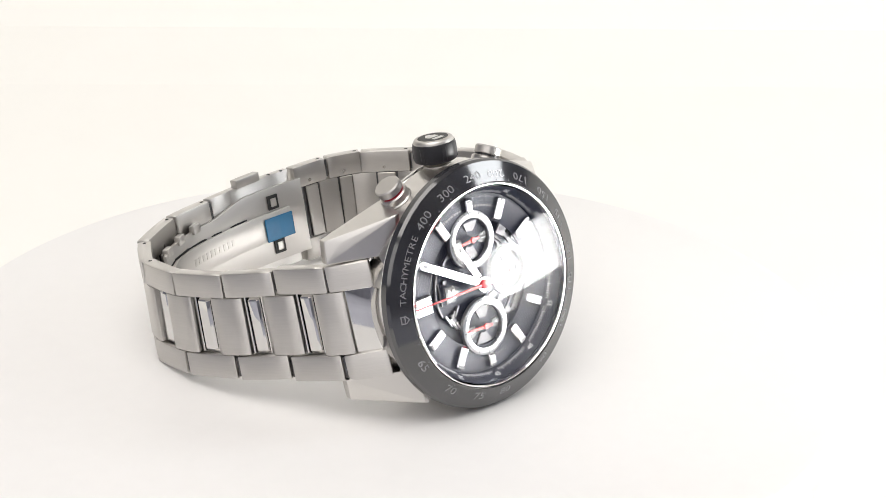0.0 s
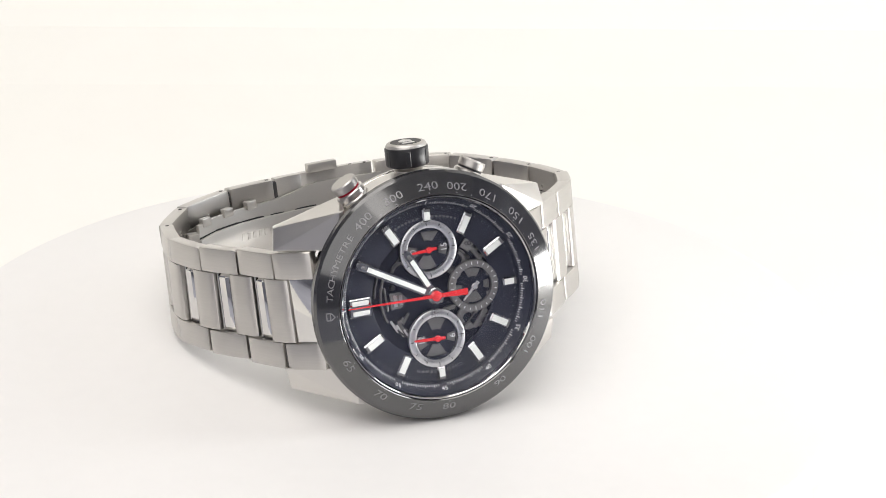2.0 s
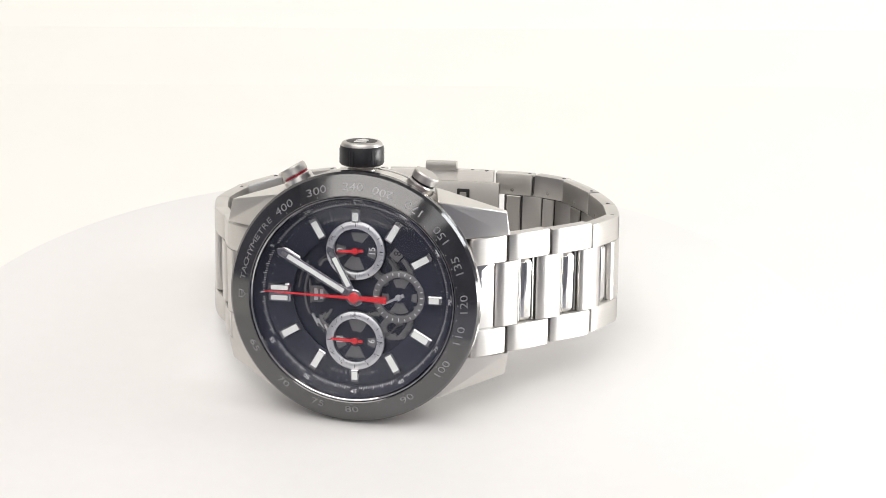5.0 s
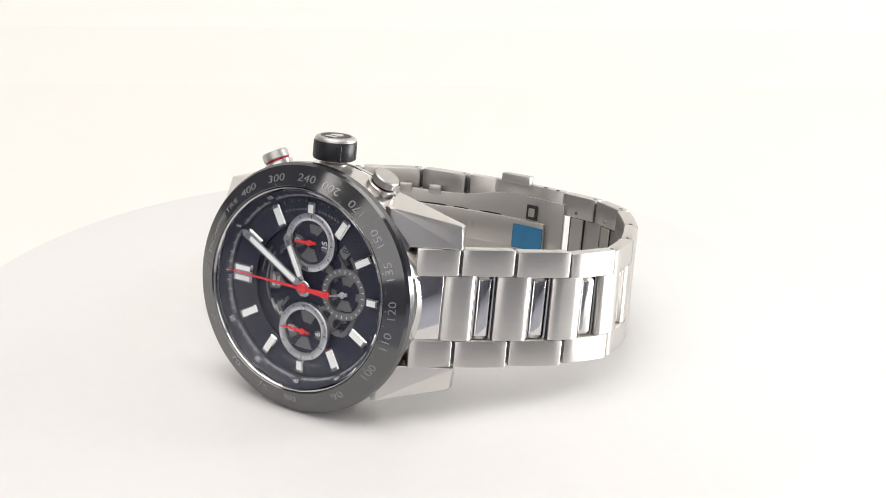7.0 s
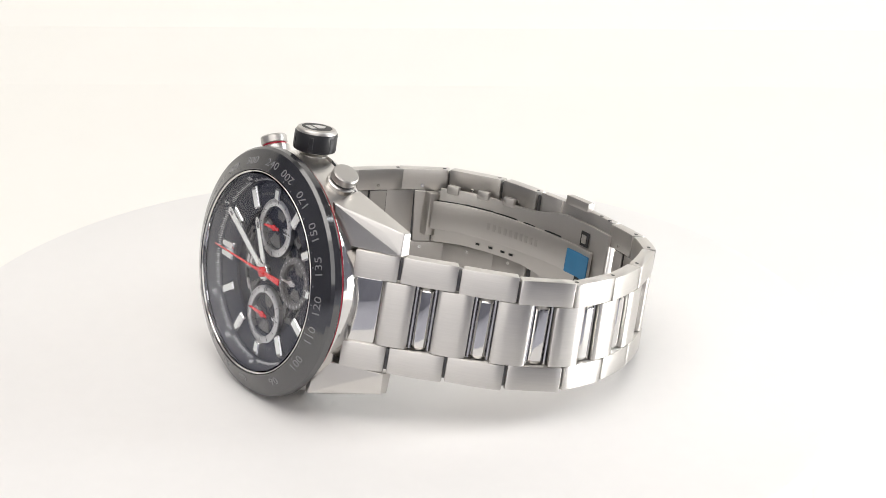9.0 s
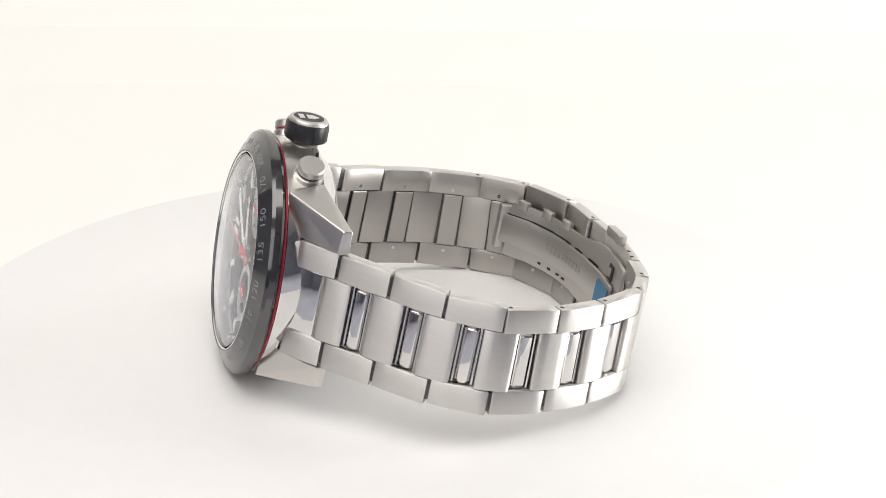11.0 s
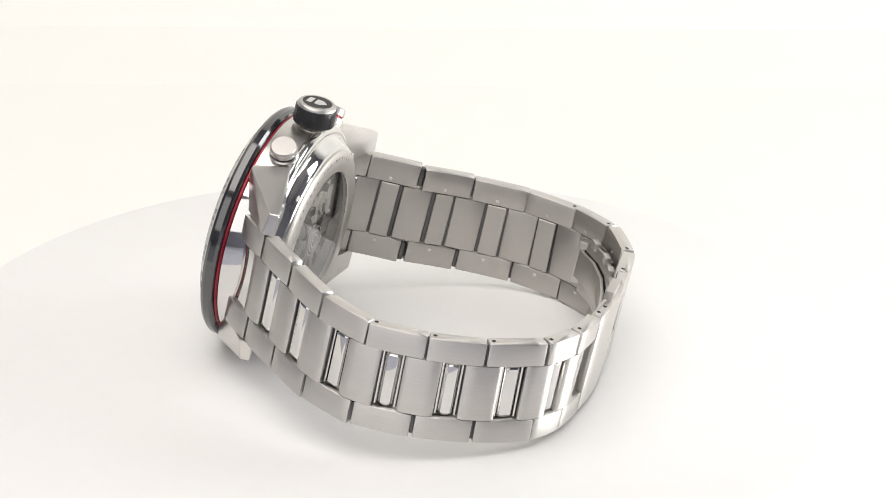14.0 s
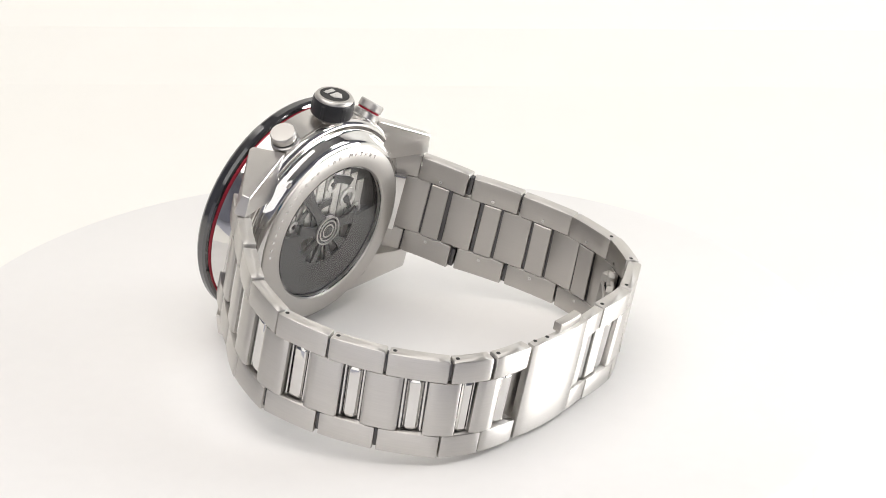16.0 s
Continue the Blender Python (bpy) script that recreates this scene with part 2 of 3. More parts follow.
def case_parts(w):
    # middle case, brushed flank
    prof = [(17.5, -1.9), (21.7, -1.9), (21.88, -2.1), (21.7, -5.0), (20.9, -7.3), (20.2, -7.5), (17.5, -7.5)]
    part("middle_case", revolve(prof, 160), POLISHED, w, "polished steel case core", smooth=35)
    for a in (90, 270):
        bm = prism(arc(0, 0, 19.6, 22.1, a - 46, a + 46, 48), -7.6, -1.87)
        part("case_flank", bm, BRUSHED_CASE, w, "curved brushed steel case flank", smooth=25)
    # lugs: one block, mirrored into the four corners
    lug = [(14.6, 18.0, -1.9), (14.6, 10.95, -1.9), (15.6, 17.8, -1.9), (16.2, 10.95, -1.95), (23.4, 14.6, -8.2), (22.9, 10.95, -7.6), (25.6, 15.0, -10.5), (26.3, 10.95, -9.9),
           (25.2, 15.0, -12.2), (25.6, 10.95, -12.2), (13.0, 19.4, -8.4), (12.0, 10.95, -9.0)]
    for sx in (1, -1):
        for sy in (1, -1):
            part("lug", hull([(x * sx, y * sy - 0.3, z) for x, y, z in lug], 0.14), BRUSHED_CASE, w, "faceted brushed steel lug", smooth=12)
    # red gasket ring under the bezel
    part("bezel_ring", revolve([(20.9, -1.85), (22.0, -1.85), (22.1, -1.78), (22.1, -1.5), (20.9, -1.45)], 160), RED, w, "thin red anodised ring", smooth=40)
    # bezel
    prof = [(18.75, 0.6), (18.75, 2.75), (18.95, 2.92), (21.6, 1.55), (22.5, 1.1), (22.9, 0.5), (22.95, -0.7), (22.6, -1.2), (21.8, -1.5), (19.5, -1.5)]
    bez = part("bezel", revolve(prof, 192), CERAMIC, w, "glossy black ceramic bezel with grey tachymetre scale", smooth=20)
    slope = Vector((21.6 - 18.95, 0, 1.55 - 2.92)).normalized()
    out_n = Vector((-slope.z, 0, slope.x))

    def on_bezel(deg, rad):
        c = clock(deg)
        along = c * slope.x + Vector((0, 0, slope.z))
        z = 2.92 + (rad - 18.95) * slope.z / slope.x
        return c * rad + Vector((0, 0, z)), along, c

    def letter(s, deg, size, outward, name="numeral"):
        p, along, c = on_bezel(deg, 20.35)
        tang = Vector((c.y, -c.x, 0))  # clockwise on the dial
        up = along if outward else -along
        xd = tang if outward else -tang
        m = frame_at(p, xd, up)
        if m.to_3x3().col[2].z < 0:
            m = frame_at(p, -xd, up)
        part(name, moved(text_bm(s, size, 0.03), Matrix.Diagonal((1.28, 1, 1, 1))), ENGRAVE, bez, m=m)

    for k, ch in enumerate("TACHYMETRE"):
        letter(ch, 9.0 + k * 3.62, 1.62, True, "letter")
    for s, deg, outward in (("400", 52, True), ("300", 71, True), ("240", 90, True), ("200", 105.5, False), ("170", 123.5, False), ("150", 142.5, False),
                            ("135", 160, False), ("120", 180, False), ("110", 196.4, False), ("100", 216, False), ("90", 240, False), ("80", 270, False),
                            ("75", 288, False), ("70", 308.6, False), ("65", 332.3, False)):
        letter(s, deg, 2.05, outward)
    # plain shield outline at 12
    sh = [(-0.75, 0.8), (0.75, 0.8), (0.75, -0.2), (0, -0.95), (-0.75, -0.2)]
    inner = [(x * 0.72, y * 0.72) for x, y in sh]
    bm = bmesh.new()
    a = [bm.verts.new((x, y, 0.03)) for x, y in sh]
    b = [bm.verts.new((x, y, 0.03)) for x, y in inner]
    for k in range(5):
        bm.faces.new((a[k], b[k], b[(k + 1) % 5], a[(k + 1) % 5]))
    bmesh.ops.recalc_face_normals(bm, faces=bm.faces[:])
    bm = join(bm, box(-0.55, 0.55, -0.1, 0.1, 0.0, 0.03))
    p, along, c = on_bezel(0, 20.35)
    part("shield_mark", bm, ENGRAVE, bez, m=frame_at(p, Vector((c.y, -c.x, 0)), along))
    # small dots below the numerals
    dots = []
    for deg in (52, 61, 71, 90, 105.5, 114, 123.5, 133, 142.5, 152, 160, 170, 180, 188, 196.4, 206, 216, 228, 240, 255, 270, 279, 288, 298, 308.6, 320, 332.3, 345, 0):
        p, along, c = on_bezel(deg, 19.3)
        dots.append(moved(prism([(0.16, -0.14), (0, 0.14), (-0.16, -0.14)], 0, 0.03), frame_at(p, Vector((c.y, -c.x, 0)), along)))
    tagged(part("scale_dots", join(*dots), ENGRAVE, bez), kind="stuff")
    # polished ring round the crystal
    part("crystal_ring", revolve([(18.3, 0.8), (18.3, 2.7), (18.45, 2.85), (18.6, 2.85), (18.72, 2.7), (18.72, 0.8)], 160), POLISHED, bez, "thin polished steel ring", smooth=40)


def crystal(w):
    prof = []
    for k in range(0, 13):
        r = 18.05 * (1 - k / 12)
        prof.append((r, 2.75 + 1.35 * (1 - (r / 18.05) ** 2)))
    for k in range(12, -1, -1):
        r = 18.05 * (1 - k / 12)
        prof.append((r, 1.55 + 1.35 * (1 - (r / 18.05) ** 2)))
    ob = part("crystal", revolve(prof, 128), SAPPHIRE, w, "clear domed sapphire crystal", smooth=40)
    ob.visible_shadow = False


def ring_sub(w, cx, cy, r0, r1, z, mat, name, label, marks):
    part("pocket", moved(revolve([(0, z - 1.0), (r0 + 0.1, z - 1.0), (r0 + 0.1, z - 0.95), (0, z - 0.95)], 64, closed=False), Matrix.Translation((cx, cy, 0))), DIAL, w)
    rg = part(name, moved(revolve([(r0, z - 0.9), (r0, z - 0.05), (r0 + 0.1, z), (r1 - 0.1, z), (r1, z - 0.08), (r1, z - 0.9)], 96), Matrix.Translation((cx, cy, 0))), mat, w, label, smooth=40)
    for k in range(marks):
        d = clock(360 * k / marks)
        long = 0.62 if k % (marks // 4) == 0 else 0.42
        m = frame_at(Vector((cx, cy, z + 0.01)) + d * (r1 - 0.28 - long / 2), d, (-d.y, d.x, 0))
        part("index_mark", box(-long / 2, long / 2, -0.07, 0.07, 0, 0.02), BLACK_PRINT if mat is SILVER else WHITE_PRINT, rg, m=m)
    # wheel spokes seen in the pocket
    for a, wd, inner in ((35, 55, 1.6), (150, 40, 2.0), (215, 62, 1.3), (318, 30, 2.2)):
        a += (cx * 13 + cy * 7) % 40
        bm = prism(arc(cx, cy, inner, r0 - 0.3, a, a + wd, 8), z - 0.95, z - 0.75)
        part("movement_bridge", bm, MOVEMENT, w)
    return rg


def hand_bm(length, tail, w0, w1, tail_w, thick=0.16):
    pts = [(-tail, -tail_w / 2), (-tail, tail_w / 2), (-0.3, w0 / 2 * 0.9), (length * 0.5, (w0 + w1) / 4), (length - w1 * 0.6, w1 / 2), (length, 0),
           (length - w1 * 0.6, -w1 / 2), (length * 0.5, -(w0 + w1) / 4), (-0.3, -w0 / 2 * 0.9)]
    return prism(pts, 0, thick, 0.04)


def dial(w):
    part("dial", revolve([(0, -2.6), (18.0, -2.6), (18.0, -2.3), (0, -2.3)], 128, closed=False), DIAL, w, "black skeletonised dial")
    # dial plate ring, upper level
    part("dial_ring", revolve([(11.6, -1.6), (11.6, -1.05), (11.7, -1.0), (16.6, -1.0), (16.6, -1.6)], 128), DIAL, w, smooth=40)
    # sloping rehaut with the minute track
    part("rehaut", revolve([(16.5, -1.2), (16.5, -0.7), (18.1, 1.3), (18.1, -1.2)], 160), DIAL, w, "black sloping inner flange", smooth=30)
    ticks = []
    up = Vector((0, 0, 1))
    for k in range(240):
        deg = 1.5 * k
        if k > 10 and min(deg % 30, 30 - deg % 30) < 2.6 and k not in (60,):
            continue
        c = clock(deg)
        ln = 1.0 if k % 20 == 0 else (0.8 if k % 4 == 0 else 0.5)
        wd = 0.2 if k % 20 == 0 else (0.15 if k % 4 == 0 else 0.1)
        along = (c * 1.6 + up * 2.0).normalized()
        p0 = c * 16.62 + up * -0.55
        m = frame_at(p0 + along * (ln / 2 + 0.1), along, (c.y, -c.x, 0))
        if m.to_3x3().col[2].dot(c * -1 + up) < 0:
            m = frame_at(p0 + along * (ln / 2 + 0.1), along, (-c.y, c.x, 0))
        ticks.append(moved(box(-ln / 2, ln / 2, -wd / 2, wd / 2, -0.02, 0.06), m))
    tagged(part("minute_track", join(*ticks), WHITE_PRINT, w, "fine white minute track"), kind="stuff")
    for s, deg in (("5", 30), ("10", 60), ("20", 120), ("25", 150), ("30", 180), ("35", 210), ("40", 240), ("45", 270), ("50", 300), ("55", 330)):
        c = clock(deg)
        along = (c * 1.6 + up * 2.0).normalized()
        inv = 90 < deg < 271
        yd = -along if inv else along
        xd = Vector((-c.y, c.x, 0)) if inv else Vector((c.y, -c.x, 0))
        m = frame_at(c * 17.35 + up * 0.42, xd, yd)
        if m.to_3x3().col[2].dot(up) < 0:
            m = frame_at(c * 17.35 + up * 0.42, -xd, yd)
        part("minute_numeral", text_bm(s, 1.25, 0.03), WHITE_PRINT, w, m=m)
    # movement plates and wheels below the cut-outs
    for cx, cy, r0, r1, a0, a1 in ((0, 0, 9.4, 9.8, 150, 205), (0, 0, 10.6, 10.9, 148, 176), (-5.2, 4.6, 1.5, 2.0, 60, 170), (-4.6, -4.4, 1.6, 2.3, 170, 250),
                                   (5.0, 5.0, 1.4, 2.4, 200, 420), (6.5, -5.8, 1.0, 2.2, 20, 300), (9.5, -7.0, 0.5, 1.3, 0, 340), (10.0, 6.0, 0.6, 1.2, 0, 330),
                                   (3.6, -4.6, 0.9, 1.7, 60, 330), (0, 0, 12.2, 13.0, -28, -4), (0, 0, 12.4, 13.0, 6, 26), (0, 0, 10.4, 11.2, 20, 40), (0, 0, 10.4, 11.2, -46, -22)):
        part("movement_bridge", prism(arc(cx, cy, r0, r1, a0, a1, 18), -2.3, -1.75, 0.08), MOVEMENT, w)
    for cx, cy, wx, wy, rot in ((-8.6, 0.2, 0.35, 4.4, 4), (-6.4, -4.6, 0.5, 2.4, -34), (-5.3, -3.9, 0.5, 2.2, -34), (4.4, 3.4, 1.0, 3.6, 40), (6.2, -3.2, 0.9, 3.4, -35), (9.6, -4.4, 0.8, 2.6, 25),
                                (11.2, 2.6, 0.7, 2.4, -12), (10.9, -2.6, 0.7, 2.2, 12), (2.6, 4.2, 0.8, 2.0, -20), (2.4, -4.0, 0.8, 1.8, 25)):
        m = pose(cx, cy, 0, 0, 0, rot)
        part("movement_lever", moved(box(-wx / 2, wx / 2, -wy / 2, wy / 2, -2.3, -1.8, 0.1), m), MOVEMENT, w)
    for cx, cy, wx, wy, rot in ((-7.6, -5.0, 0.45, 2.6, 28), (-6.6, -5.9, 0.45, 2.6, 28), (-5.5, -6.6, 0.4, 1.8, 28), (9.9, -3.6, 0.5, 1.9, -30), (11.0, 4.4, 0.5, 2.2, 32), (4.6, 3.9, 0.5, 1.8, 48)):
        part("bright_lever", moved(box(-wx / 2, wx / 2, -wy / 2, wy / 2, -2.0, -1.6, 0.08), pose(cx, cy, 0, 0, 0, rot)), ROTOR if cx > 0 else SILVER, w)
    for a0, a1 in ((-62, -38), (38, 62), (-150, -128), (128, 150)):
        part("movement_bridge", prism(arc(0, 0, 8.9, 9.25, 180 + a0, 180 + a1, 14), -1.75, -1.45, 0.06), ROTOR, w)
    for cx, cy in ((-7.2, 2.2), (9.4, -6.6), (5.6, -6.9), (-4.6, -6.6), (7.4, 5.4)):
        part("screw", moved(revolve([(0, -1.7), (0.42, -1.7), (0.5, -1.8), (0.5, -2.3), (0, -2.3)], 20, closed=False), Matrix.Translation((cx, cy, 0))), ROTOR, w)
    # plain shield badge
    sh = [(0.95, 0.85), (0.95, -0.85), (-0.3, -0.85), (-1.1, 0), (-0.3, 0.85)]
    bd = part("badge", prism([(-x * 1.6, y * 1.75) for x, y in sh], -1.0, -0.72, 0.08), MOVEMENT, w, "grey shield badge with pale bars", m=pose(-6.7, 0, 0))
    part("badge_bar", box(-0.9, -0.2, -1.1, 1.1, -0.72, -0.69), SILVER, bd)
    part("badge_bar", box(0.15, 0.75, -0.9, 0.9, -0.72, -0.69), SILVER, bd)
    # date window
    dw = part("date_window", box(-1.0, 1.0, -1.35, 1.35, -1.5, -1.15, 0.08), MOVEMENT, w, "grey date window", m=pose(7.6, 8.1, 0.0, 0, 0, -40))
    part("date_numeral", moved(text_bm("8", 1.9, 0.02), pose(0, 0, -1.12, 0, 0, 130)), BLACK_PRINT, dw)
    # sub-dials
    ring_sub(w, -0.1, 8.25, 4.0, 5.35, -0.75, SILVER, "counter_ring", "brushed silver counter ring", 12)
    ring_sub(w, -0.1, -8.25, 4.0, 5.35, -0.75, SILVER, "counter_ring", "brushed silver counter ring", 12)
    ring_sub(w, 7.85, 0.15, 3.5, 4.75, -0.95, MOVEMENT, "seconds_ring", "dark grey small seconds ring with white marks", 24)
    for s, cx, cy in (("15", 2.95, 8.25), ("6", 2.95, -8.25), ("12", -2.95, -8.25), ("0", -2.95, 8.25)):
        part("counter_numeral", text_bm(s, 1.65, 0.02), WHITE_PRINT, w, m=frame_at((cx, cy, -1.05), (0, 1, 0), (-1, 0, 0)))
    for cy in (8.25, -8.25):
        hb = join(hand_bm(3.4 if cy > 0 else 4.5, 1.5, 0.7, 0.35, 0.5), moved(revolve([(0, 0.3), (0.5, 0.3), (0.6, 0.2), (0.6, 0), (0, 0)], 24, closed=False), pose(0, 0, 0)))
        part("counter_hand", hb, RED_LACQUER, w, "small red hand", m=pose(-0.1, cy, -0.62, 0, 0, 180 + (4 if cy > 0 else -3)))
    # applied hour markers
    for h in range(12):
        if h == 0:
            continue
        ln, wd = (2.5, 1.6) if h in (3, 6, 9) else (4.1, 1.75)
        if h in (6,):
            ln = 2.8
        cdir = clock(30 * h)
        m = frame_at(cdir * (16.0 - ln / 2), cdir, (-cdir.y, cdir.x, 0))
        mk = part("hour_marker", box(-ln / 2, ln / 2, -wd / 2, wd / 2, -1.1, -0.1, 0.22, 1), POLISHED, w, "faceted steel hour marker with white lume", m=m)
        part("lume_insert", box(-ln / 2 + 0.3, ln / 2 - 0.7, -wd * 0.33, wd * 0.33, -0.2, -0.06), LUME, mk)
        part("marker_tip", box(ln / 2 - 0.62, ln / 2 - 0.25, -wd * 0.33, wd * 0.33, -0.2, -0.06), MOVEMENT, mk)
    mk = part("hour_marker", box(-2.1, 2.1, -1.75, 1.75, -1.1, -0.15, 0.2, 1), POLISHED, w, "double steel hour marker at twelve with white lume", m=pose(-14.0, 0, 0))
    for y in (-0.92, 0.92):
        part("lume_insert", box(-1.5, 1.6, y - 0.42, y + 0.42, -0.2, -0.06, 0.04, 1), LUME, mk)
    # small print on the plate: bars for the names, one plain word
    for deg, n_ in ((76, 7), (104, 8)):
        for k in range(n_):
            cdir = clock(deg + (k - n_ / 2) * 2.9)
            m = frame_at(cdir * 14.2 + up * -0.99, (cdir.y, -cdir.x, 0), cdir)
            part("print_bar", box(-0.2, 0.2, -0.2, 0.2, -0.01, 0.01), MOVEMENT, w, m=m)
    for k, ch in enumerate("CHRONOGRAPH"):
        cdir = clock(254 + k * 3.3)
        m = frame_at(cdir * 14.3 + up * -0.99, (cdir.y, -cdir.x, 0), cdir)
        part("print_letter", text_bm(ch, 0.85, 0.01), GREY_PRINT, w, m=m)
    # short dotted minute marks on the plate
    dots = []
    for k in range(60):
        if k % 5:
            cdir = clock(6 * k)
            dots.append(moved(box(-0.13, 0.13, -0.09, 0.09, 0, 0.02), frame_at(cdir * 15.75 + up * -1.0, cdir, (-cdir.y, cdir.x, 0))))
    tagged(part("minute_dots", join(*dots), GREY_PRINT, w), kind="stuff")
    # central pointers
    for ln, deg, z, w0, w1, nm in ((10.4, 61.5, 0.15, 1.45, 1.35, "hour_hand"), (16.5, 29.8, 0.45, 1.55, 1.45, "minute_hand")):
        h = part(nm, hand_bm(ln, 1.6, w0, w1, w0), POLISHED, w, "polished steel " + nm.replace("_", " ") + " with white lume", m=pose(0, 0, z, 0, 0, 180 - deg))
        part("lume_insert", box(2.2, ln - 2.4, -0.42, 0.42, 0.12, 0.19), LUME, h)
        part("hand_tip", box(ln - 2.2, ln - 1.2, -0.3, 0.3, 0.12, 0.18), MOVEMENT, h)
    pts = [(-6.0, -0.62), (-6.0, 0.62), (-1.4, 0.38), (0, 0.3), (16.6, 0.09), (16.6, -0.09), (0, -0.3), (-1.4, -0.38)]
    ch = part("chronograph_hand", prism(pts, 0, 0.16, 0.03), RED_LACQUER, w, "long red chronograph hand with broad counterweight", m=pose(0, 0, 0.8, 0, 0, 178.6))
    part("hub", revolve([(0, 0.42), (0.7, 0.42), (0.95, 0.25), (0.95, -0.1), (0, -0.1)], 32, closed=False), RED_LACQUER, ch, smooth=40)
    part("hand_hub", revolve([(0, 0.7), (1.35, 0.7), (1.5, 0.55), (1.5, -0.2), (0, -0.2)], 32, closed=False), POLISHED, w, smooth=40)
    sec = part("seconds_hand", join(hand_bm(3.3, 1.1, 0.55, 0.3, 0.7), revolve([(0, 0.35), (0.45, 0.35), (0.6, 0.2), (0.6, 0), (0, 0)], 24, closed=False)), SILVER, w, "small grey running seconds hand")
    return sec


def crown_and_pushers(w):
    # the crown stands on the 3 o'clock flank; its own z points along +y of the watch
    m = frame_at((-0.4, 20.6, -6.6), (1, 0, 0), (0, 0, -1))
    cr = part("crown", revolve([(0, 0), (2.6, 0), (2.6, 1.6), (1.9, 1.9), (1.9, 2.4), (3.5, 2.5), (3.75, 2.8), (3.75, 5.7), (3.72, 6.1), (3.5, 6.45), (3.2, 6.62), (2.85, 6.62), (2.8, 6.5), (0, 6.5)], 64, closed=False),
              SATIN, w, "steel crown with black rubber grip and shield mark", m=m, smooth=35)
    part("rubber_grip", revolve([(3.6, 2.35), (3.85, 2.5), (3.95, 2.8), (3.95, 5.55), (3.87, 5.8), (3.6, 5.9)], 64), RUBBER, cr, "black rubber grip", smooth=40)
    nibs = []
    for k in range(6):
        a = radians(60 * k + 15)
        mm = pose(3.9 * math.cos(a), 3.9 * math.sin(a), 3.95, 0, 0, math.degrees(a))
        nibs.append(moved(box(-0.12, 0.12, -0.45, 0.45, -1.3, 1.45, 0.1, 1), mm))
    part("grip_ribs", join(*nibs), RUBBER, cr)
    part("cap_recess", revolve([(0, 6.5), (2.8, 6.5), (2.8, 6.64), (0, 6.64)], 48, closed=False), BLACK_PRINT, cr)
    mark = join(prism([(-1.9, -1.15), (-0.9, -1.15), (-0.9, 1.15), (-1.9, 1.15)], 6.64, 6.7), prism([(-0.35, -1.15), (0.8, -1.15), (1.95, 0), (0.8, 1.15), (-0.35, 1.15)], 6.64, 6.7))
    part("cap_mark", moved(mark, pose(0, 0, 0, 0, 0, 90)), SILVER, cr)
    # guard block under the crown
    part("crown_guard", hull([(-5.6, 18.8, -2.6), (5.2, 18.8, -2.6), (-5.6, 18.8, -9.0), (5.2, 18.8, -9.0), (-4.3, 21.2, -3.2), (3.9, 21.2, -3.2), (-4.3, 21.0, -8.6), (3.9, 21.0, -8.6)], 0.2), BRUSHED_CASE, w, smooth=20)
    for side, ring in ((1, RUBBER), (-1, RED)):
        deg = 29.0 if side == 1 else 30.3
        d = Vector((math.sin(radians(deg)) * side, math.cos(radians(deg)), 0))
        x = Vector((0, 0, 1)).cross(d)
        m = frame_at(d * (18.75 if side == 1 else 19.1) + Vector((-0.35, 0, -5.9)), x, d.cross(x))
        pu = part("pusher", revolve([(0, 0), (2.95, 0), (2.95, 3.0), (2.75, 3.2), (2.7, 4.3), (2.45, 4.5), (1.7, 4.5), (1.7, 4.9), (0, 4.9)], 48, closed=False), BRUSHED_CASE, w, "round steel chronograph pusher", m=m, smooth=35)
        part("pusher_ring", revolve([(1.6, 4.4), (2.25, 4.4), (2.25, 4.95), (1.6, 4.95)], 48), ring, pu, "black ring" if side == 1 else "red ring")
        part("pusher_cap", revolve([(0, 4.88), (2.3, 4.88), (2.45, 5.0), (2.45, 6.2), (2.25, 6.45), (0, 6.5)], 48, closed=False), SATIN, pu, "brushed steel cap", smooth=35)


